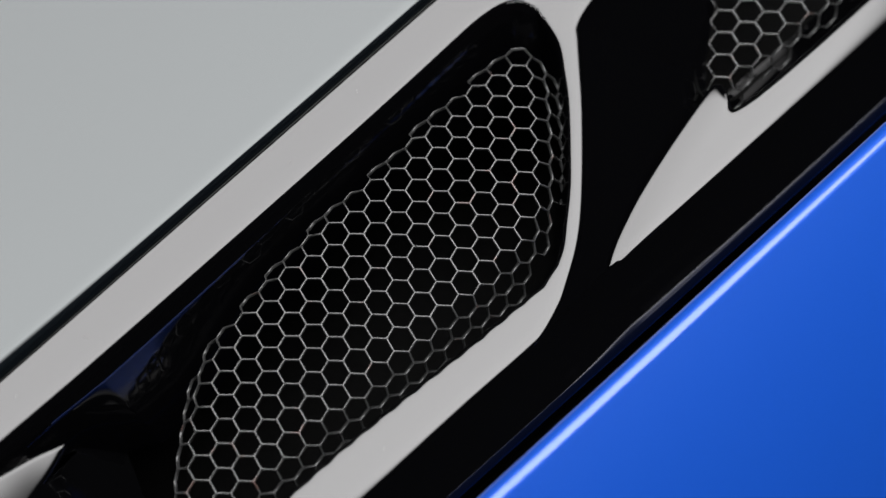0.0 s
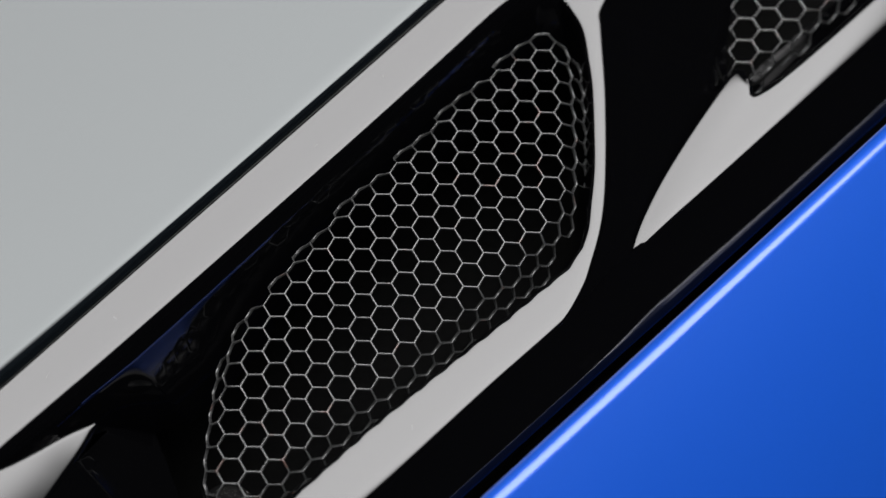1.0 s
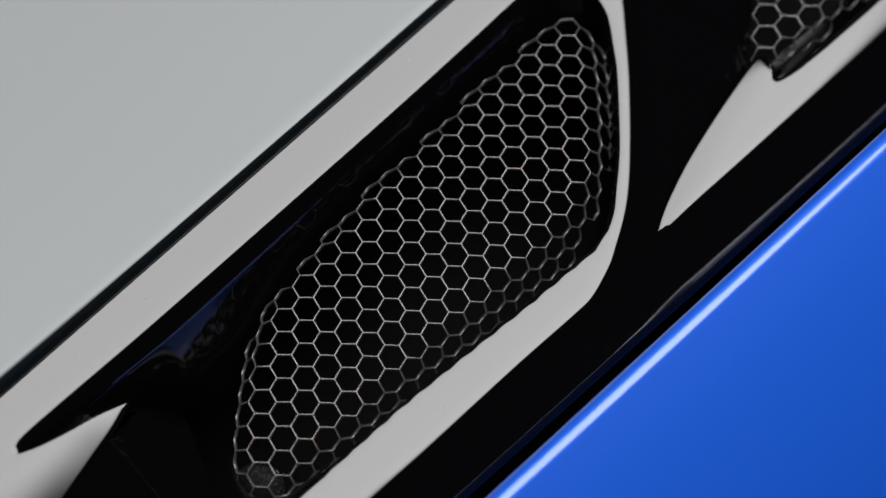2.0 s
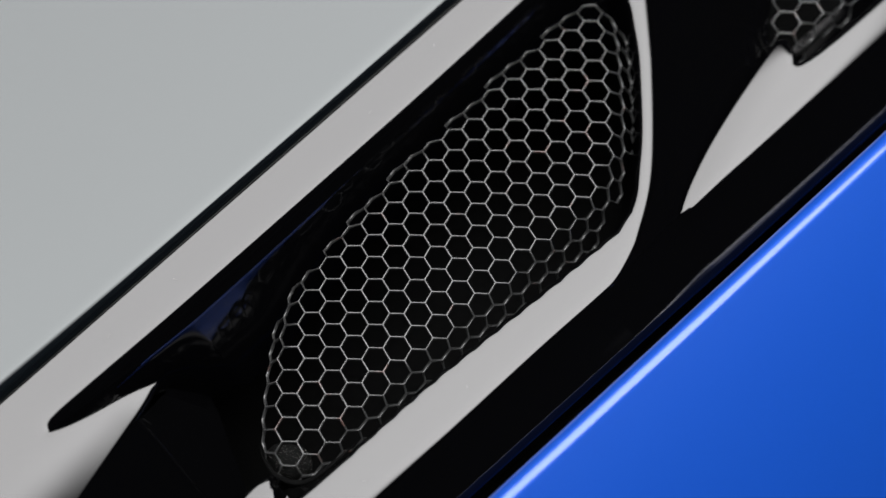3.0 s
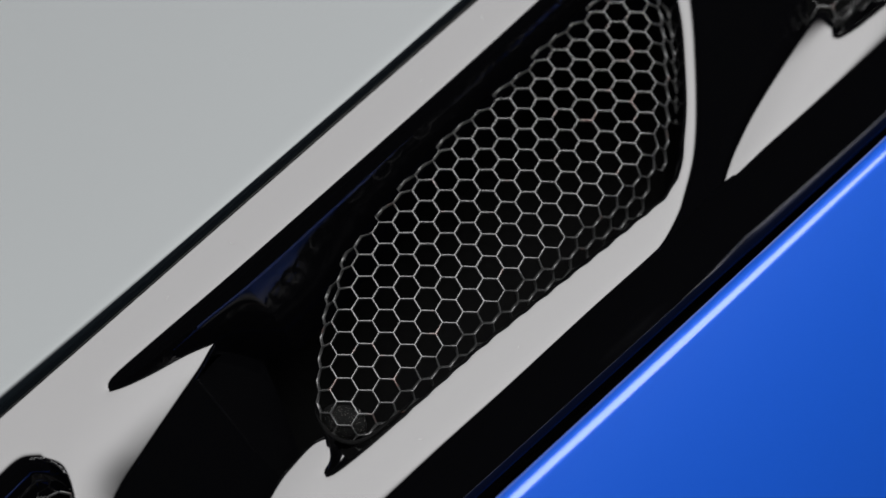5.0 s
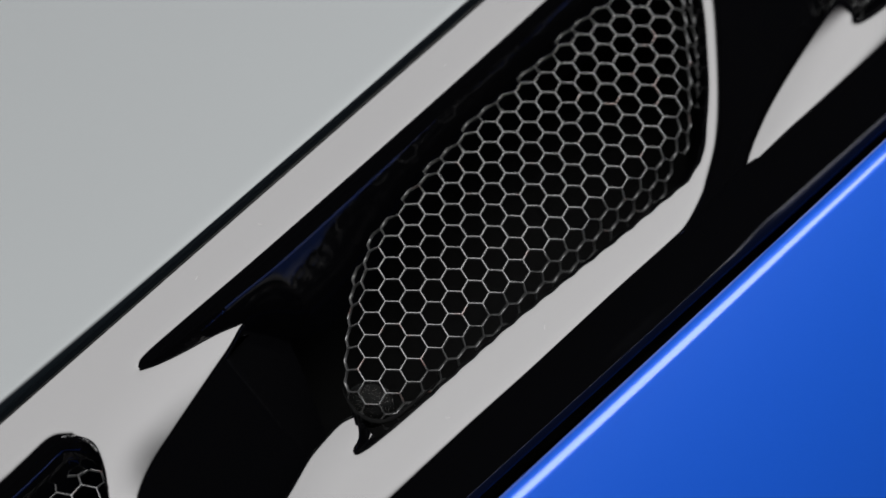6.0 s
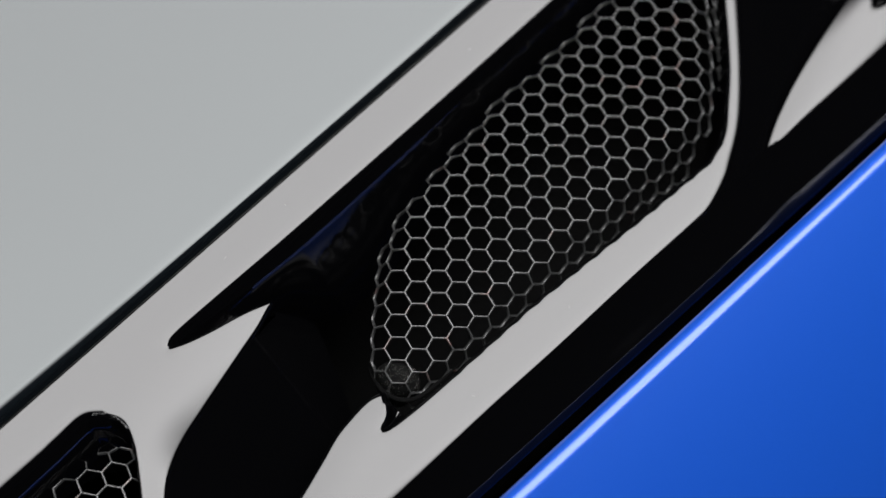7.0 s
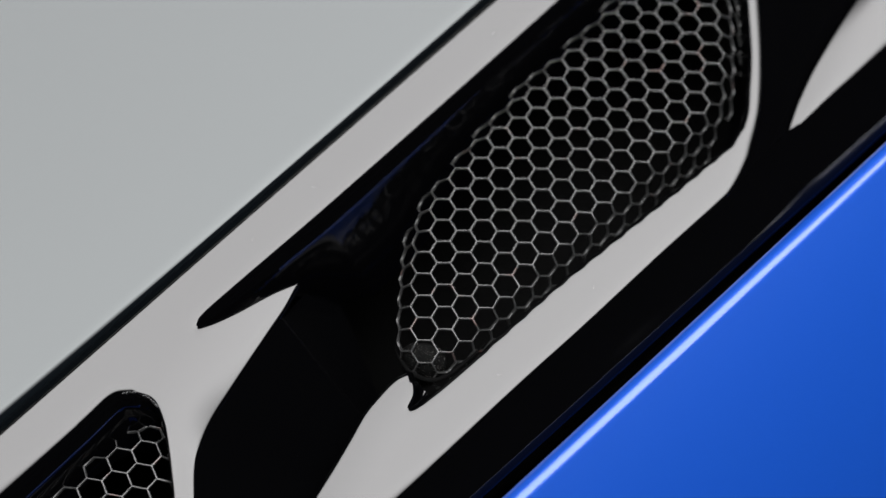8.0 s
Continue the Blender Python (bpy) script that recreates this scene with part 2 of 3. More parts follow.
STEP = 0.4
gx, gy = np.arange(-215, 300 + STEP, STEP), np.arange(26.0, 178.0, STEP)
X, Y = np.meshgrid(gx, gy, indexing="ij")
NEAR = {k: distance(X, Y, v) for k, v in (("ra", RAIL_A), ("ia", INNER_A), ("oa", OUTER_A), ("fa", FLANK_A), ("rb", RAIL_B), ("ib", INNER_B),
                                          ("tb", TONGUE_B), ("ob", OUTER_B), ("tc", TONGUE_C), ("oc", OUTER_C), ("ic", INNER_C))}
DARK_ZONE, OPEN_A_ZONE = inside(X, Y, DARK_B), inside(X, Y, OPEN_A)
FLAT = ((inside(X, Y, STRIP) | inside(X, Y, FLAT_A)) & ~OPEN_A_ZONE & ~DARK_ZONE) | (inside(X, Y, FLAT_B) & ~DARK_ZONE) | inside(X, Y, FLAT_C)


LIP = np.interp(X, [-124, -110, -72, -20, 11, 52, 80, 100, 119, 131, 154, 209, 340], [48, 46.6, 46.8, 48.9, 49.6, 51.0, 51.4, 52.9, 54.4, 54.1, 54.0, 54.5, 56])
IN_TRIM = (Y > edge_of_trim(X)) & (Y < rail_top(X))
UNDER_MESH = inside(X, Y, RING_A) | inside(X, Y, RING_B) | inside(X, Y, RING_C)
DIP = dip(X)


def finish(z):
    """Softens the creases and rolls the edge at the glass down."""
    z = blur(np.clip(z, -34, 12), 1.1)
    e = np.clip(rail_top(X) - Y, 0.02, 0.9)
    return z - (0.9 - np.sqrt(0.81 - (0.9 - e) ** 2))


IN_A, IN_B, IN_C = inside(X, Y, FLAT_A), inside(X, Y, FLAT_B), inside(X, Y, FLAT_C)
IN_STRIP = inside(X, Y, STRIP)


def outward(fall, d, flat):
    """A face that falls outside a flat piece and goes on straight, rising, inside it."""
    return np.where(flat, -fall(np.minimum(d, 8)), fall(d))


def shoulder(d, flat, tilts):
    """A rounded shoulder along an edge of a flat piece: tilts are (distance from the edge, degrees), inwards."""
    reach = tilts[-1][0]
    back = [(reach - a, b) for a, b in reversed(tilts)]
    whole = drop_by(back + [(reach + 0.1, 0)], np.array([reach]))[0]
    return np.where(flat, -drop_by(back + [(reach + 0.1, 0)], np.clip(reach - d, 0, reach)), -whole)


# the flat top with its short skirts; the deep walls of the openings; the fin faces that fall away from the crests:
# sheets of their own that cross in sharp valleys
wide = np.clip((X + 160) / 55, 0, 1)
wide = wide * wide * (3 - 2 * wide)
gain = np.clip((X + 125) / 50, 0, 1)
INSIDE_A = FLAT | (NEAR["fa"] < np.minimum(NEAR["oa"], 1.6))


def crown(flat):
    """The rounded shoulder of the first crest."""
    return wide * (0.82 - 0.10 * gain * gain * (3 - 2 * gain)) * shoulder(NEAR["oa"], flat, [(0, 14), (5, 11.5), (12, 6.5), (24, 0)]) - 0.30 * np.exp(-NEAR["oa"] / 3.0) * (1 - wide)


crown_a, crown_fin = crown(INSIDE_A), crown(FLAT)
crown_b = -0.45 * np.exp(-NEAR["ob"] / 5.0)
crown_c = -0.25 * np.exp(-NEAR["oc"] / 2.5)
tongues = shoulder(NEAR["tb"], IN_B, [(0, 10), (4, 7.5), (13, 0)]) * (NEAR["tb"] < 14) * (IN_B | ~FLAT & (NEAR["tb"] < 3)) + shoulder(NEAR["tc"], IN_C, [(0, 11), (4, 8), (10, 0)]) * (NEAR["tc"] < 12) * (IN_C | ~FLAT & (NEAR["tc"] < 3))
ALL_NEAR = np.minimum.reduce([NEAR[k] for k in NEAR])
skirt = steep(ALL_NEAR)
crown_edges = -0.28 * np.exp(-np.minimum(NEAR["ra"], NEAR["rb"]) / 1.5) - 0.25 * np.exp(-np.minimum.reduce([NEAR["ob"], NEAR["oc"]]) / 2.0) - 0.2 * np.exp(-np.minimum(NEAR["ib"], NEAR["ic"]) / 1.5)
S_TOP = finish(np.where(FLAT, 0.0, skirt) + np.where(INSIDE_A, np.where((NEAR["oa"] < 25) & (IN_A | ~FLAT), crown_a, 0), np.where(NEAR["oa"] < 3, crown_a, crown_a * np.exp(-(NEAR["oa"] - 3) / 2.0))) + crown_b + crown_c + tongues + crown_edges + np.where(IN_C | (np.minimum.reduce([NEAR["tc"], NEAR["oc"]]) < 3) & (X > 112), DIP, 0))
NEAR_TONGUE = np.minimum.reduce([NEAR["tb"], NEAR["tc"], NEAR["fa"]])
reach = np.where(NEAR_TONGUE <= ALL_NEAR + 0.01, -0.5, -1.6)
KEEP_TOP = IN_TRIM & ~UNDER_MESH & (FLAT | (skirt > reach) | ((np.minimum(NEAR["ib"], np.minimum(NEAR["ia"], NEAR["ic"])) < 3.5) & (skirt > -30)))

SINK = 0.30
left = OPEN_A_ZONE | (X < -100)
deep = np.where(left, outward(lambda d: wall(d, X + 200), NEAR["ra"], IN_STRIP), outward(lambda d: wall(d, X), NEAR["rb"], IN_STRIP))
S_WALL = finish(deep) - SINK
KEEP_WALL = IN_TRIM & ~UNDER_MESH & (DARK_ZONE | OPEN_A_ZONE) & (S_WALL > -33)

beyond = (Y - 125) * 0.9 - (X + 52) * 0.45          # past the point of the first crest
fin_a = outward(slope, NEAR["oa"], IN_A) - 1.1 * np.clip(X + 62, 0, 60) - np.where(X > -60, 1.6 * np.clip(beyond, 0, 20), 0)
fin_b = outward(band, NEAR["ob"], IN_B & (NEAR["ob"] < NEAR["ib"]) & (NEAR["ob"] < NEAR["tb"]))
S_FIN_A, S_FIN_B = finish(fin_a + crown_fin) - SINK, finish(fin_b + crown_b) - SINK
BEHIND_EDGE = Y > edge_of_trim(X) + 2.6
KEEP_FIN_A = BEHIND_EDGE & ~UNDER_MESH & ~IN_A & (DARK_ZONE | (X < -112) & ~OPEN_A_ZONE | (NEAR["tb"] < 4) & (X < -46)) & (S_FIN_A > -33)
KEEP_FIN_B = BEHIND_EDGE & ~UNDER_MESH & ~IN_B & (~FLAT & ~DARK_ZONE & ~OPEN_A_ZONE | (NEAR["tc"] < 4)) & (X > -124) & ((X < -109) | (Y > LIP - 0.2)) & (S_FIN_B > -33)


# the outer face runs from the crests down to a nearly straight edge, dipping a little between the second and the third crest
EDGE_Z = band(LIP[:, 0] - edge_of_trim(gx) - 0.5) - SINK + DIP[:, 0]
S_BAND = finish(np.where(Y > LIP, 0.47 * np.clip(Y - LIP, 0, 8), band(np.maximum(0, LIP - Y))) + DIP + crown_b + crown_c) - SINK
ease = np.clip((Y - edge_of_trim(X) - 3.5) / 5, 0, 1)
ease = ease * ease * (3 - 2 * ease)
EDGE_FACE = EDGE_Z[:, None] + math.tan(math.radians(17.7)) * (Y - edge_of_trim(X) - 0.5)
S_BAND = EDGE_FACE + (S_BAND - EDGE_FACE) * ease
KEEP_BAND = BEHIND_EDGE & (X > -110) & (Y < LIP + 0.2) & ~IN_C & ~IN_B


def sheet(keep, z, first):
    ok = keep[:-1, :-1] & keep[1:, :-1] & keep[:-1, 1:] & keep[1:, 1:]
    i, j = np.nonzero(ok)
    ny = X.shape[1]
    quads = np.stack([i * ny + j, (i + 1) * ny + j, (i + 1) * ny + j + 1, i * ny + j + 1], axis=1)
    used, back = np.unique(quads, return_inverse=True)
    x, y, z = X.ravel()[used], Y.ravel()[used], z.ravel()[used]
    up = lift(y)
    co = np.stack([x - 0.213 * up, y - 0.245 * up, z + up], axis=1) / 1000 + np.array([0, 0, DECK])
    return co, back.reshape(quads.shape) + first


def lift(y):
    """The deck rises slightly across the car."""
    return 0.06 * 4.0 * np.logaddexp(0, (np.asarray(y) - 60) / 4.0)


# the hollow at the lower end of the long opening: a steep edge, then a shallow glossy floor
S_PIT = blur(-drop_by([(0, 45), (0.4, 66), (1.9, 66), (2.6, 32), (4, 22), (30, 18)], NEAR["ib"]), 0.9) - SINK
KEEP_PIT = DARK_ZONE & (X < -41) & (Y < 78) & (NEAR["ib"] < 9) & (distance(X, Y, RING_B) > 6.0) & ~UNDER_MESH


def build_trim(parent):
    places, faces, count = [], [], 0
    for keep, z in ((KEEP_TOP, S_TOP), (KEEP_WALL, S_WALL), (KEEP_FIN_A, S_FIN_A), (KEEP_FIN_B, S_FIN_B), (KEEP_BAND, S_BAND), (KEEP_PIT, S_PIT)):
        co, quads = sheet(keep, z, count)
        places.append(co)
        faces.append(quads)
        count += len(co)
    co, quads = np.vstack(places), np.vstack(faces)
    me = bpy.data.meshes.new("vent_trim")
    me.vertices.add(len(co))
    me.vertices.foreach_set("co", co.ravel())
    me.loops.add(quads.size)
    me.loops.foreach_set("vertex_index", quads.ravel().astype(np.int32))
    me.polygons.add(len(quads))
    me.polygons.foreach_set("loop_start", np.arange(0, quads.size, 4, dtype=np.int32))
    me.polygons.foreach_set("use_smooth", np.ones(len(quads), bool))
    me.update(calc_edges=True)
    me.materials.append(BLACK)
    ob = new("vent_trim", me)
    ob.parent = parent
    return tagged(ob, "polished black plastic vent surround with three scooped openings")


# ---- honeycomb grilles ----
def dome(x, y):
    v = 0.656 * x + 0.755 * y - 70
    return -2.4 + 0.085 * v - 0.0002 * v * v


def fold(x, y, ring, radius, lean):
    """Bends what lies outside the ring downwards. Returns the new plan places, the drop, the way outside and the normals."""
    seg = np.vstack([ring, ring[:1]])
    best, fx, fy = np.full(x.shape, 1e9), np.zeros(x.shape), np.zeros(x.shape)
    for (ax, ay), (bx, by) in zip(seg[:-1], seg[1:]):
        dx, dy = bx - ax, by - ay
        s = np.clip(((x - ax) * dx + (y - ay) * dy) / (dx * dx + dy * dy + 1e-12), 0, 1)
        q = np.hypot(x - ax - s * dx, y - ay - s * dy)
        near = q < best
        best, fx, fy = np.where(near, q, best), np.where(near, ax + s * dx, fx), np.where(near, ay + s * dy, fy)
    within = inside(x, y, ring)
    far = np.where(within, -best, best)
    e = np.maximum(far, 0)
    safe = np.maximum(best, 1e-9)
    ux, uy = (x - fx) / safe, (y - fy) / safe
    lean = lean - 0.14 * np.clip(uy, 0, 1) - 0.2 * np.clip(ux, 0, 1) + 0.15 * np.clip(-ux, 0, 1)          # it leans less at the far end
    turn, rest = np.minimum(e / radius, lean), np.maximum(0, e - radius * lean)
    out = radius * np.sin(turn) + rest * np.cos(lean)
    drop = radius * (1 - np.cos(turn)) + rest * np.sin(lean)
    return np.where(within, x, fx + (x - fx) / safe * out), np.where(within, y, fy + (y - fy) / safe * out), drop, far, np.stack([np.where(within, 0, np.sin(turn) * ux), np.where(within, 0, np.sin(turn) * uy), np.where(within, 1, np.cos(turn))], axis=1)


CORNERS = ((2 / 3, 0), (1 / 3, 0.5), (-1 / 3, 0.5), (-2 / 3, 0), (-1 / 3, -0.5), (1 / 3, -0.5))


def build_grille(parent, ring, place, height, span, reach, label, lean=1.06, bar=0.076, deep=0.95):
    """A sheet of honeycomb cells over the ring, its rim bent down. place(q, r): the plan place of a lattice point."""
    q0, q1, r0, r1 = span
    cells = [(q, k + (q % 2) / 2) for q in range(q0, q1 + 1) for k in range(r0, r1 + 1)]
    centres = np.array([place(q, r) for q, r in cells])
    far = fold(centres[:, 0], centres[:, 1], ring, 4.0, lean)[3]
    flat, faces, shared, dull = [], [], {}, []
    for (q, r), (cx, cy), f in zip(cells, centres, far):
        if f > (reach(cx, cy) if callable(reach) else reach):
            continue
        corner = [place(q + a, r + b) for a, b in CORNERS]
        outline = []
        for (a, b), (x, y) in zip(CORNERS, corner):
            key = (round((q + a) * 3), round((r + b) * 2))
            if key not in shared:
                shared[key] = len(flat)
                flat.append((x, y, 0.0))
            outline.append(shared[key])
        rings = [outline]
        for inset, sink in ((bar * 0.38, 0.017), (bar * 0.68, 0.08), (bar * 0.91, 0.2), (bar, 0.41), (bar, deep)):
            rings.append(list(range(len(flat), len(flat) + 6)))
            flat += [(x + (cx - x) * inset, y + (cy - y) * inset, sink) for x, y in corner]
        for a, b in zip(rings[:-1], rings[1:]):
            faces += [(a[n], a[(n + 1) % 6], b[(n + 1) % 6], b[n]) for n in range(6)]
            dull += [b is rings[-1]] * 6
    f = np.array(flat)
    x, y, drop, _, up = fold(f[:, 0], f[:, 1], ring, 4.0, lean)
    z = height(f[:, 0], f[:, 1]) - drop
    verts = (np.stack([x, y, z], axis=1) - up * f[:, 2:3]) / 1000 + np.array([0, 0, DECK])
    ob = link_mesh("grille_mesh", verts, faces, MESH, parent, label)
    # inner cell walls take the darker copy, which keeps them dim
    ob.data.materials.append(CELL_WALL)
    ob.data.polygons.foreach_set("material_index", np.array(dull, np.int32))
    bm = bmesh.new()
    bm.from_mesh(ob.data)
    bmesh.ops.recalc_face_normals(bm, faces=bm.faces[:])
    bm.to_mesh(ob.data)
    bm.free()
    return ob


def lattice_b(q, r):
    x = 46.351 + 5.3385 * q + -4.917 * r + -0.0085 * q * q + -0.016 * q * r + -0.0109 * r * r
    y = 118.6993 + -4.6745 * q + -5.9208 * r + -0.0258 * q * q + -0.0346 * q * r + -0.0127 * r * r
    return x, y


def plain(x, y):
    return -4.0 + 0 * x


def lattice_a(q, r):
    return -132.4 + 7.65 * (q) - 5.65 * (r + q * 0.0) + q * -2.85, 117.0 - 3.4 * q - 5.1 * r - 2.55 * q


def lattice_c(q, r):
    return 210.8 + 6.0 * q - 6.6 * r, 89.2 - 5.6 * q - 6.0 * r


# ---- the car ----
car = tagged(new("car"), "blue sports car with polished black vented rear deck and dark glass", "car")
build_trim(car)
GRILLES = [build_grille(car, RING_A, lattice_a, plain, (-14, 12, -14, 14), lambda x, y: 3.2 if y > 116 else 11.0, "satin black honeycomb mesh in the small vent")]
GRILLES += [build_grille(car, RING_B, lattice_b, dome, (-22, 26, -24, 24), lambda x, y: 4.6 if y > 97 + 0.25 * x and x > -8 else 16.5 if y < 80 and -25 < x < 105 else 4.0 if x > 138 and y > 120 else 3.6 if x < -22 and y > 84 else 11.0, "satin black honeycomb mesh in the long vent")]
GRILLES += [build_grille(car, RING_C, lattice_c, plain, (-12, 26, -22, 16), lambda x, y: 2.5 if y > 81 else 11.0, "satin black honeycomb mesh in the far vent")]


def sweep(name, profile, x0, x1, lean, material, label, closed=False, steps=40, up=0.0, climb=0.0):
    """A section in y and z (millimetres) drawn along the car; lean: how far y grows per x."""
    xs = np.linspace(x0, x1, steps)
    verts = [(x / 1000, (y + lean * x) / 1000, DECK + (z + up + climb * x) / 1000) for x in xs for y, z in profile]
    n = len(profile)
    faces = [(i * n + j, i * n + (j + 1) % n, (i + 1) * n + (j + 1) % n, (i + 1) * n + j) for i in range(steps - 1) for j in range(n if closed else n - 1)]
    if closed:
        faces += [tuple(range(n)), tuple(range((steps - 1) * n, steps * n))[::-1]]
    return link_mesh(name, verts, faces, material, car, label)


def arc(cy, cz, radius, a0, a1, steps):
    return [(cy + radius * math.cos(math.radians(a)), cz + radius * math.sin(math.radians(a))) for a in np.linspace(a0, a1, steps)]


# outer edge of the trim, rolled down into the gap beside the fender
def build_trim_edge():
    xs = np.arange(-212, 298, 2.0)
    start = np.interp(xs, gx, EDGE_Z) - 0.01
    roll, steps = [(3.0, 3.0 * math.tan(math.radians(17.7))), (0.0, 0.0)], 36
    for tilt in np.radians(np.interp((np.arange(steps) + 0.5) / steps * 5.2, [0, 0.1, 0.25, 2.4, 3.2, 5.2], [17.7, 17.8, 32, 48, 75, 90])):
        roll.append((roll[-1][0] - 5.2 / steps * math.cos(tilt), roll[-1][1] - 5.2 / steps * math.sin(tilt)))
    roll.append((roll[-1][0], -30.0))
    n = len(roll)
    verts = [(x / 1000, (33.2 + 0.010 * x + dy) / 1000, DECK + (z + dz) / 1000) for x, z in zip(xs, start) for dy, dz in roll]
    faces = [(a * n + k, a * n + k + 1, (a + 1) * n + k + 1, (a + 1) * n + k) for a in range(len(xs) - 1) for k in range(n - 1)]
    return link_mesh("trim_edge", verts, faces, BLACK, car, "polished black rolled edge of the vent surround")


build_trim_edge()

# rear fender: falls away from the deck, its inner edge rolled into the gap; further out it turns down to the sill
FENDER_TILT = 24.0     # degrees by which it falls outwards
R_EDGE = 4.6
EDGE, CREST = 25.72, 7.5
cy, cz = EDGE - R_EDGE, CREST - R_EDGE
section = [(EDGE, -40.0), (EDGE, -22.0)] + arc(cy, cz, R_EDGE, 0, 90 + FENDER_TILT, 40)
y, z = section[-1]
for k in range(60):
    slope_now = min(88, FENDER_TILT + 1.0 * k + max(0, k - 14) * 1.2)
    y, z = y - 9 * math.cos(math.radians(slope_now)), z - 9 * math.sin(math.radians(slope_now))
    section.append((y, z))
section.append((y - 2, -800))
FENDER_SECTION = [p for p in section[-60:] if p[0] > -90]
sweep("fender", section, -330, 420, 0.018, BLUE, "glossy mid-blue metallic painted fender panel")

# engine cover glass, its lower edge rounded
g, up = rail_top(0) - 1.45, 5.9
lean_out = np.interp(np.linspace(0, 8.6, 60), [0, 2.0, 3.5, 4.6, 5.4, 6.8, 8.6], [0, 8, 15, 36, 53.5, 56.5, 88])
roll = [(0.0, 0.0)]
for tilt in np.radians(lean_out):
    roll.append((roll[-1][0] - 8.6 / 60 * math.cos(tilt), roll[-1][1] - 8.6 / 60 * math.sin(tilt)))
start = g + 1.1 - roll[-1][0]
section = [(g + 400, 0.0), (g + 200, 0.0), (g + 60, 0.0), (g + 16, 0.0)] + [(start + y, z) for y, z in roll] + [(g + 1.1, -9), (g + 1.4, -30), (g + 400, -30)]
section = [(y, z + 0.06 * (y - g)) for y, z in section]
sweep("engine_cover", section, -330, 420, 0.066, GLASS, "dark tinted glass engine cover with a rounded polished edge", closed=True, up=up)
section = arc(g + 0.75, -2.6, 0.42, 0, 345, 14)
sweep("seal", section, -330, 420, 0.066, RUBBER, "thin black rubber seal in the panel gap", closed=True, up=up)

# ---- rims, end plate, sealant ----
def tube(path, radii, sides=8):
    """Rings round a path of points; returns vertices and faces."""
    p = np.array(path, float)
    along = np.gradient(p, axis=0)
    along /= np.linalg.norm(along, axis=1)[:, None] + 1e-12
    side = np.cross(along, (0, 0, 1))
    side /= np.linalg.norm(side, axis=1)[:, None] + 1e-12
    lift_dir = np.cross(side, along)
    verts = [c + r * (math.cos(a) * u + math.sin(a) * v) for c, u, v, r in zip(p, side, lift_dir, radii) for a in np.linspace(0, 2 * math.pi, sides, endpoint=False)]
    faces = [(i * sides + j, i * sides + (j + 1) % sides, (i + 1) * sides + (j + 1) % sides, (i + 1) * sides + j) for i in range(len(p) - 1) for j in range(sides)]
    return verts, faces


def build_rim(parent, ring, height, out, first, last, material, size=0.0007):
    """The rolled hem in which the lower end of a honeycomb sheet stops; first and last: the places between which it runs."""
    a, b = (int(np.argmin(np.hypot(ring[:, 0] - p[0], ring[:, 1] - p[1]))) for p in (first, last))
    nxt, prv = np.roll(ring, -1, axis=0), np.roll(ring, 1, axis=0)
    t = nxt - prv
    n = np.stack([t[:, 1], -t[:, 0]], axis=1) / (np.linalg.norm(t, axis=1)[:, None] + 1e-9)
    if inside(ring[:1, 0] + n[:1, 0] * 0.5, ring[:1, 1] + n[:1, 1] * 0.5, ring)[0]:
        n = -n
    o = ring + n * out
    x, y, drop = fold(o[:, 0], o[:, 1], ring, 4.0, 1.06)[:3]
    path = np.stack([x, y, height(ring[:, 0], ring[:, 1]) - drop], axis=1) / 1000 + np.array([0, 0, DECK])
    order = [i % len(ring) for i in range(a, b + (len(ring) if b < a else 0) + 1)]
    path = path[order]
    ends = np.linspace(0, 1, len(path))
    verts, faces = tube(path, size * np.minimum(1, 0.1 + 3.5 * np.minimum(ends, 1 - ends)), 10)
    return link_mesh("rim", verts, faces, material, parent, "dull black rolled hem")


def build_sealant(parent, line, seed):
    """A lumpy bead of sealant in the corner of an opening."""
    rng = random.Random(seed)
    p = curve(line, 14)
    path = [((x - 0.213 * lift(y) + rng.uniform(-0.25, 0.25)) / 1000, (y - 0.245 * lift(y) + rng.uniform(-0.25, 0.25)) / 1000, DECK + (lift(y) - 0.55 + rng.uniform(-0.3, 0.25)) / 1000) for x, y in p]
    verts, faces = tube(path, [rng.uniform(0.0002, 0.0006) for _ in path])
    return link_mesh("sealant", verts, faces, SEALANT, parent, "lumpy grey-black sealant in the corner")


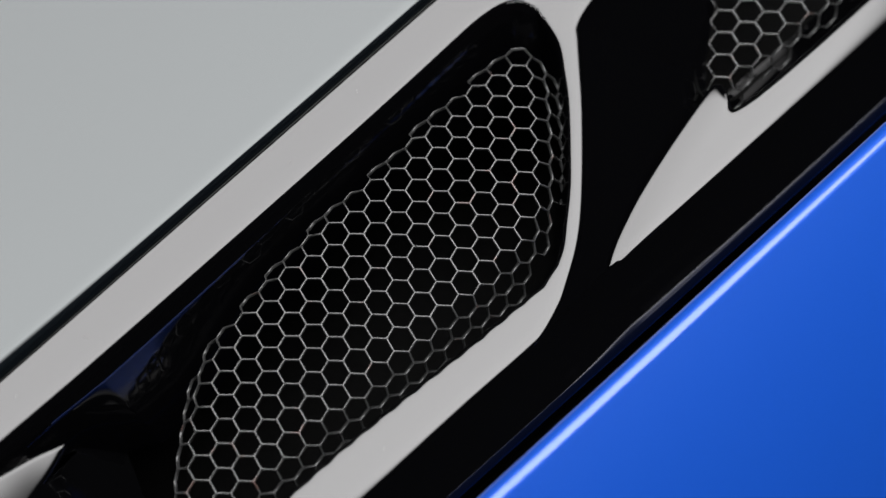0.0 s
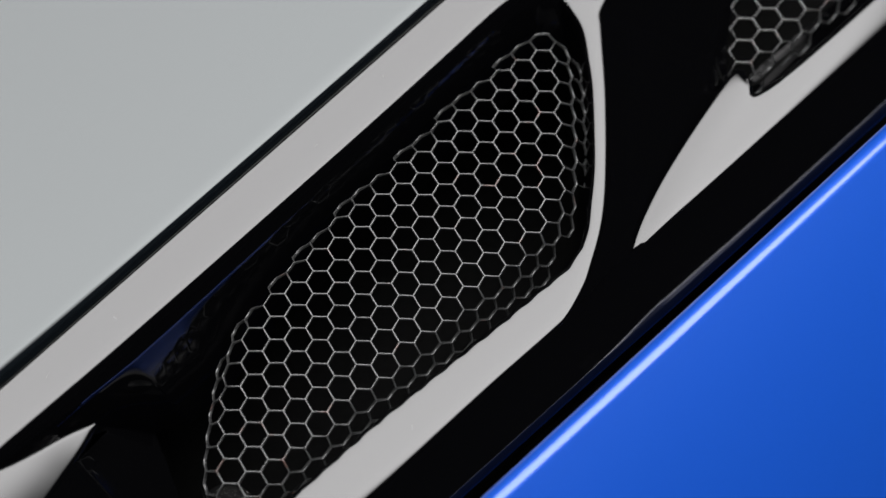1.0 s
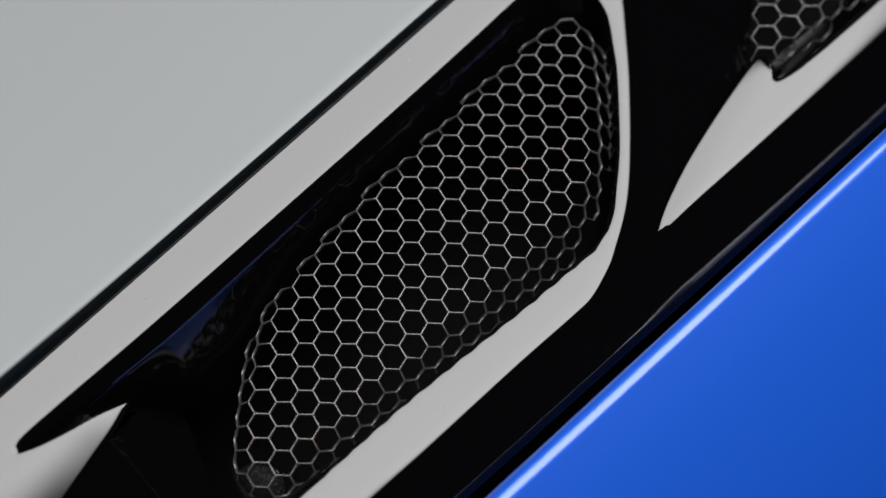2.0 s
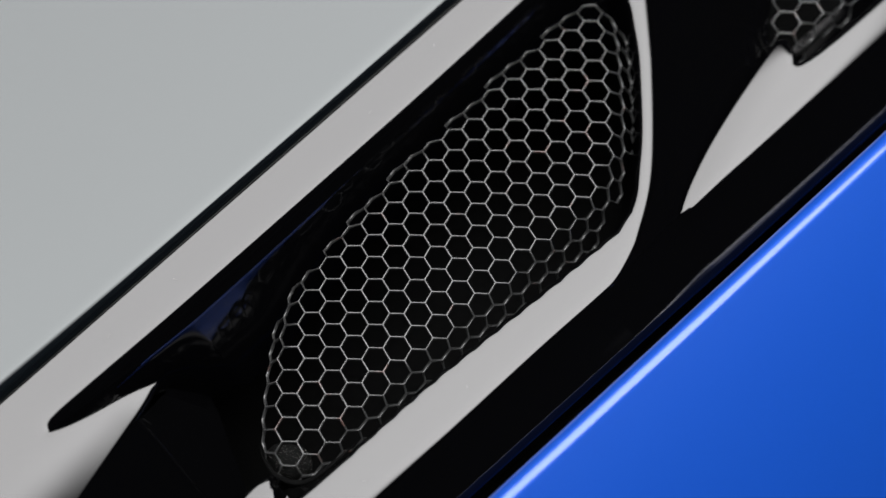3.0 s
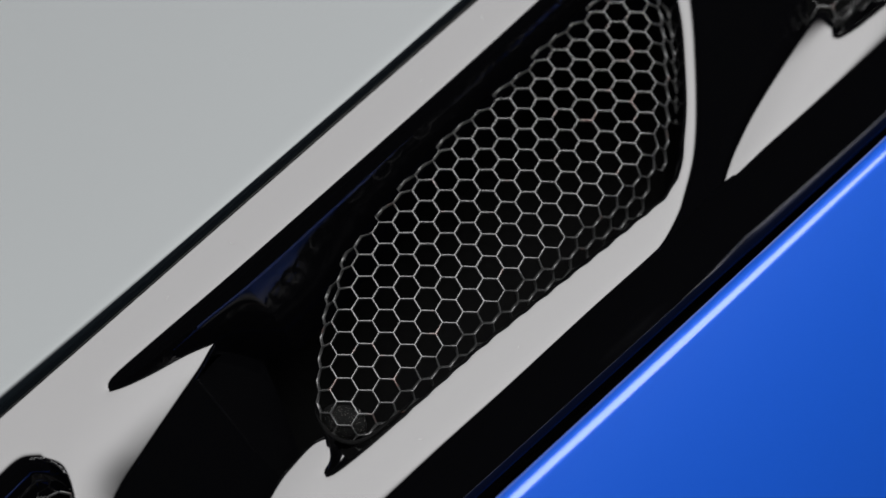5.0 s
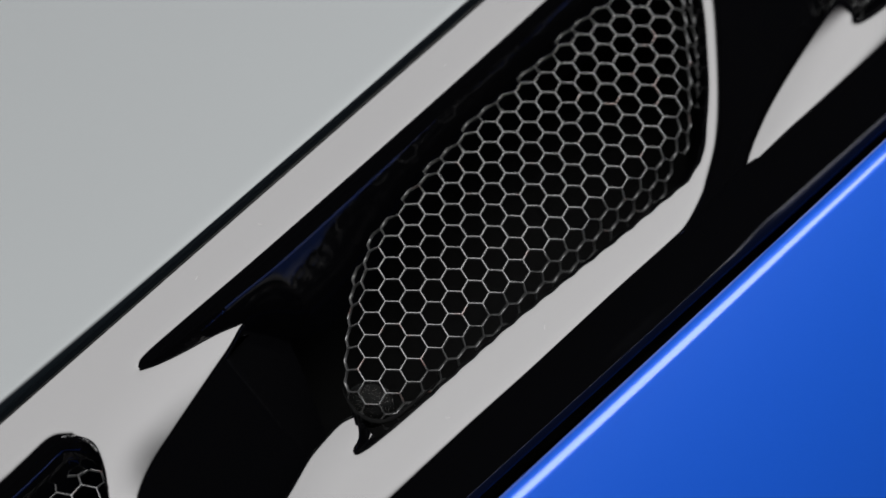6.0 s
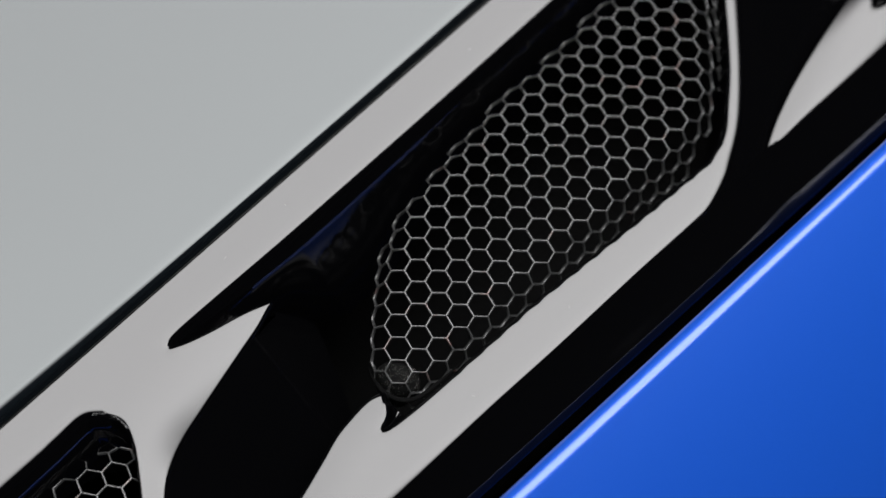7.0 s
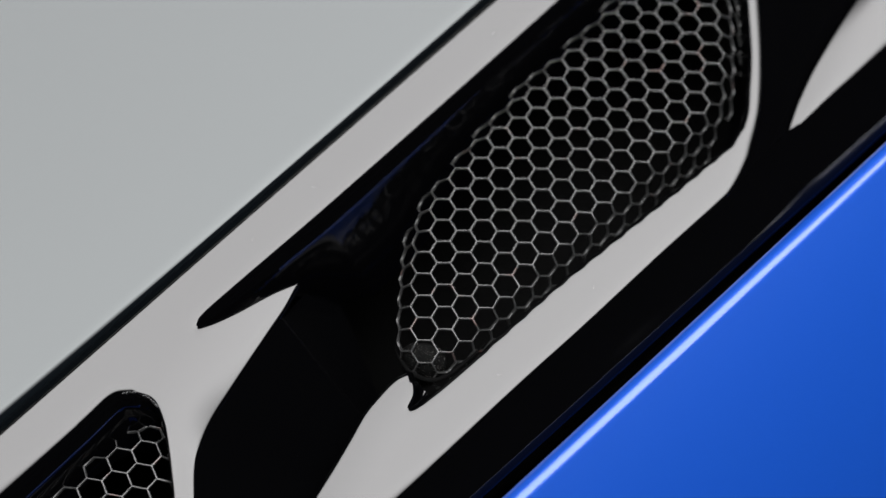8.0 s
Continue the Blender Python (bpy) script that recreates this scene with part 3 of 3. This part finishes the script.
build_rim(GRILLES[1], RING_B, dome, 8.0, (-14, 74.0), (-34, 86), DARK, 0.0009)
build_rim(GRILLES[2], RING_C, plain, 8.0, (202, 86), (230, 78), DARK)
build_sealant(car, [(160, 150.0), (164.2, 147.2), (166.6, 142.4), (166.4, 136.5)], 3)
build_sealant(car, [(-117.5, 133.6), (-114, 130.6), (-112, 126.5), (-111.6, 122)], 4)
def build_end_plate(parent):
    """A dusty cap close under the lower end of the long honeycomb, bent like it."""
    n, m = 26, 10
    plan = np.array([(-37.5 + 10.0 * (k / m) * math.cos(a), 77.0 + 8.8 * (k / m) * math.sin(a)) for k in range(m + 1) for a in np.linspace(0, 2 * math.pi, n, endpoint=False)])
    x, y, drop = fold(plan[:, 0], plan[:, 1], RING_B, 4.0, 1.06)[:3]
    z = dome(plan[:, 0], plan[:, 1]) - drop - 1.5
    verts = np.vstack([np.stack([x, y, z], axis=1), np.stack([x, y, z - 1.2], axis=1)]) / 1000 + np.array([0, 0, DECK])
    top = [(k * n + j, (k + 1) * n + j, (k + 1) * n + (j + 1) % n, k * n + (j + 1) % n) for k in range(m) for j in range(n)]
    total = n * (m + 1)
    faces = top + [tuple(i + total for i in reversed(f)) for f in top] + [(m * n + j, total + m * n + j, total + m * n + (j + 1) % n, m * n + (j + 1) % n) for j in range(n)]
    return link_mesh("end_cap", verts, faces, SPECKLED, parent, "dark dusty cap behind the mesh end")


build_end_plate(GRILLES[1])

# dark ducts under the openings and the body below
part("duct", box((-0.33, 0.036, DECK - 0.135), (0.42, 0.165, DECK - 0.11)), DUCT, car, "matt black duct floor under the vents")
part("underbody", box((-0.33, -0.36, 0.0), (0.42, 0.55, DECK - 0.14), 0.01), DARK, car, "plain dark underbody")

# ---- the studio round the car ----
def room_wall(name, lo, hi, material):
    return tagged(part(name, box(lo, hi), material, None), "plain charcoal studio surface", "wall", "", "structure")


room_wall("floor", (-3.2, -3.2, -0.1), (3.2, 3.2, 0.0), FLOOR)
room_wall("ceiling", (-3.2, -3.2, 3.0), (3.2, 3.2, 3.1), ROOM)
room_wall("wall_north", (-3.2, 3.0, 0.0), (3.2, 3.2, 3.0), ROOM)
room_wall("wall_south", (-3.2, -3.2, 0.0), (3.2, -3.0, 3.0), ROOM)
room_wall("wall_east", (3.0, -3.0, 0.0), (3.2, 3.0, 3.0), ROOM)
room_wall("wall_west", (-3.2, -3.0, 0.0), (-3.0, 3.0, 3.0), ROOM)

# large soft panel hanging over the deck
LAMP_TURN = -41.0
lamp = tagged(new("ceiling_light"), "large white softbox panel hanging from the dark ceiling", "light")
lamp.matrix_basis = pose(0.04 + 0.656 * 0.55 - 0.09, 0.10 + 0.755 * 0.55 - 0.10, DECK + 1.5, 0, 0, LAMP_TURN)
part("diffuser", box((-HALF_U, -HALF_V, 0.0), (HALF_U, HALF_V, 0.012)), GLOW, lamp, "glowing white diffuser cloth")
part("housing", box((-HALF_U - 0.02, -HALF_V - 0.02, 0.014), (HALF_U + 0.02, HALF_V + 0.02, 0.12), 0.01), ROOM, lamp, "black fabric housing")
for sx in (-0.7, 0.7):
    part("hanger", box((sx - 0.01, -0.01, 0.12), (sx + 0.01, 0.01, 3.0 - DECK - 1.5)), DARK, lamp)

# ---- dust on the panels ----
def ground_height(x, y):
    """Height of the trim at a plan place, in millimetres."""
    i, j = int(round((x - gx[0]) / STEP)), int(round((y - gy[0]) / STEP))
    best = -99
    for keep, z in ((KEEP_TOP, S_TOP), (KEEP_FIN_A, S_FIN_A), (KEEP_FIN_B, S_FIN_B), (KEEP_BAND, S_BAND), (KEEP_WALL, S_WALL)):
        if 0 <= i < keep.shape[0] and 0 <= j < keep.shape[1] and keep[i, j]:
            best = max(best, z[i, j])
    return best


def build_dust(seed=11):
    rng = random.Random(seed)
    verts, faces = [], []

    def speck(x, y, z, r):
        n = len(verts)
        for dx, dy, dz in ((1, 0, 0), (0, 1, 0), (-1, 0, 0), (0, -1, 0), (0, 0, 1), (0, 0, -1)):
            k = r * rng.uniform(0.6, 1.3)
            verts.append(((x + dx * k) / 1000, (y + dy * k) / 1000, DECK + (z + dz * k * 0.6) / 1000))
        faces.extend([(n + a, n + b, n + 4) for a, b in ((0, 1), (1, 2), (2, 3), (3, 0))] + [(n + b, n + a, n + 5) for a, b in ((0, 1), (1, 2), (2, 3), (3, 0))])

    for _ in range(150):
        x, y = rng.uniform(-170, 250), rng.uniform(40, 158)
        if rng.random() < 0.35:
            y = rng.uniform(40, 50)
        h = ground_height(x, y)
        if h > -30:
            up = float(lift(np.array(y)))
            speck(x - 0.213 * up, y - 0.245 * up, h + up + 0.02, rng.choice((0.02, 0.025, 0.03, 0.04)))
    for _ in range(40):
        k = rng.randrange(len(FENDER_SECTION) - 1)
        (ya, za), (yb, zb) = FENDER_SECTION[k], FENDER_SECTION[k + 1]
        f, x = rng.random(), rng.uniform(-150, 260)
        speck(x, ya + (yb - ya) * f + 0.018 * x, za + (zb - za) * f + 0.02, rng.choice((0.04, 0.05, 0.06)))
    for _ in range(10):
        x, y = rng.uniform(-120, 150), rng.uniform(170, 300)
        speck(x, y + 0.066 * x, 5.9 + 0.06 * (y - rail_top(0) + 1.45) + 0.02, rng.choice((0.05, 0.08)))
    for x, y, a in ((-52, 147.5, 0.5), (-24, 149, 1.9), (64, 153, 0.2), (25, 57.5, 0.9), (-20, 56, 2.3), (98, 158, 1.1)):
        up = float(lift(np.array(y)))
        path = [((x - 0.213 * up + 0.75 * t * math.cos(a) + 0.3 * t * t) / 1000, (y - 0.245 * up + 0.75 * t * math.sin(a)) / 1000, DECK + (up + ground_height(x, y) + 0.05) / 1000) for t in np.linspace(-1, 1, 9)]
        v, f = tube(path, [0.00003] * 9, 5)
        n = len(verts)
        verts.extend(v)
        faces.extend([tuple(i + n for i in q) for q in f])
    return tagged(link_mesh("dust", verts, faces, DUST, None, "fine pale dust and hairs on the panels", smooth=False), "", "dust", "", "stuff")


build_dust()
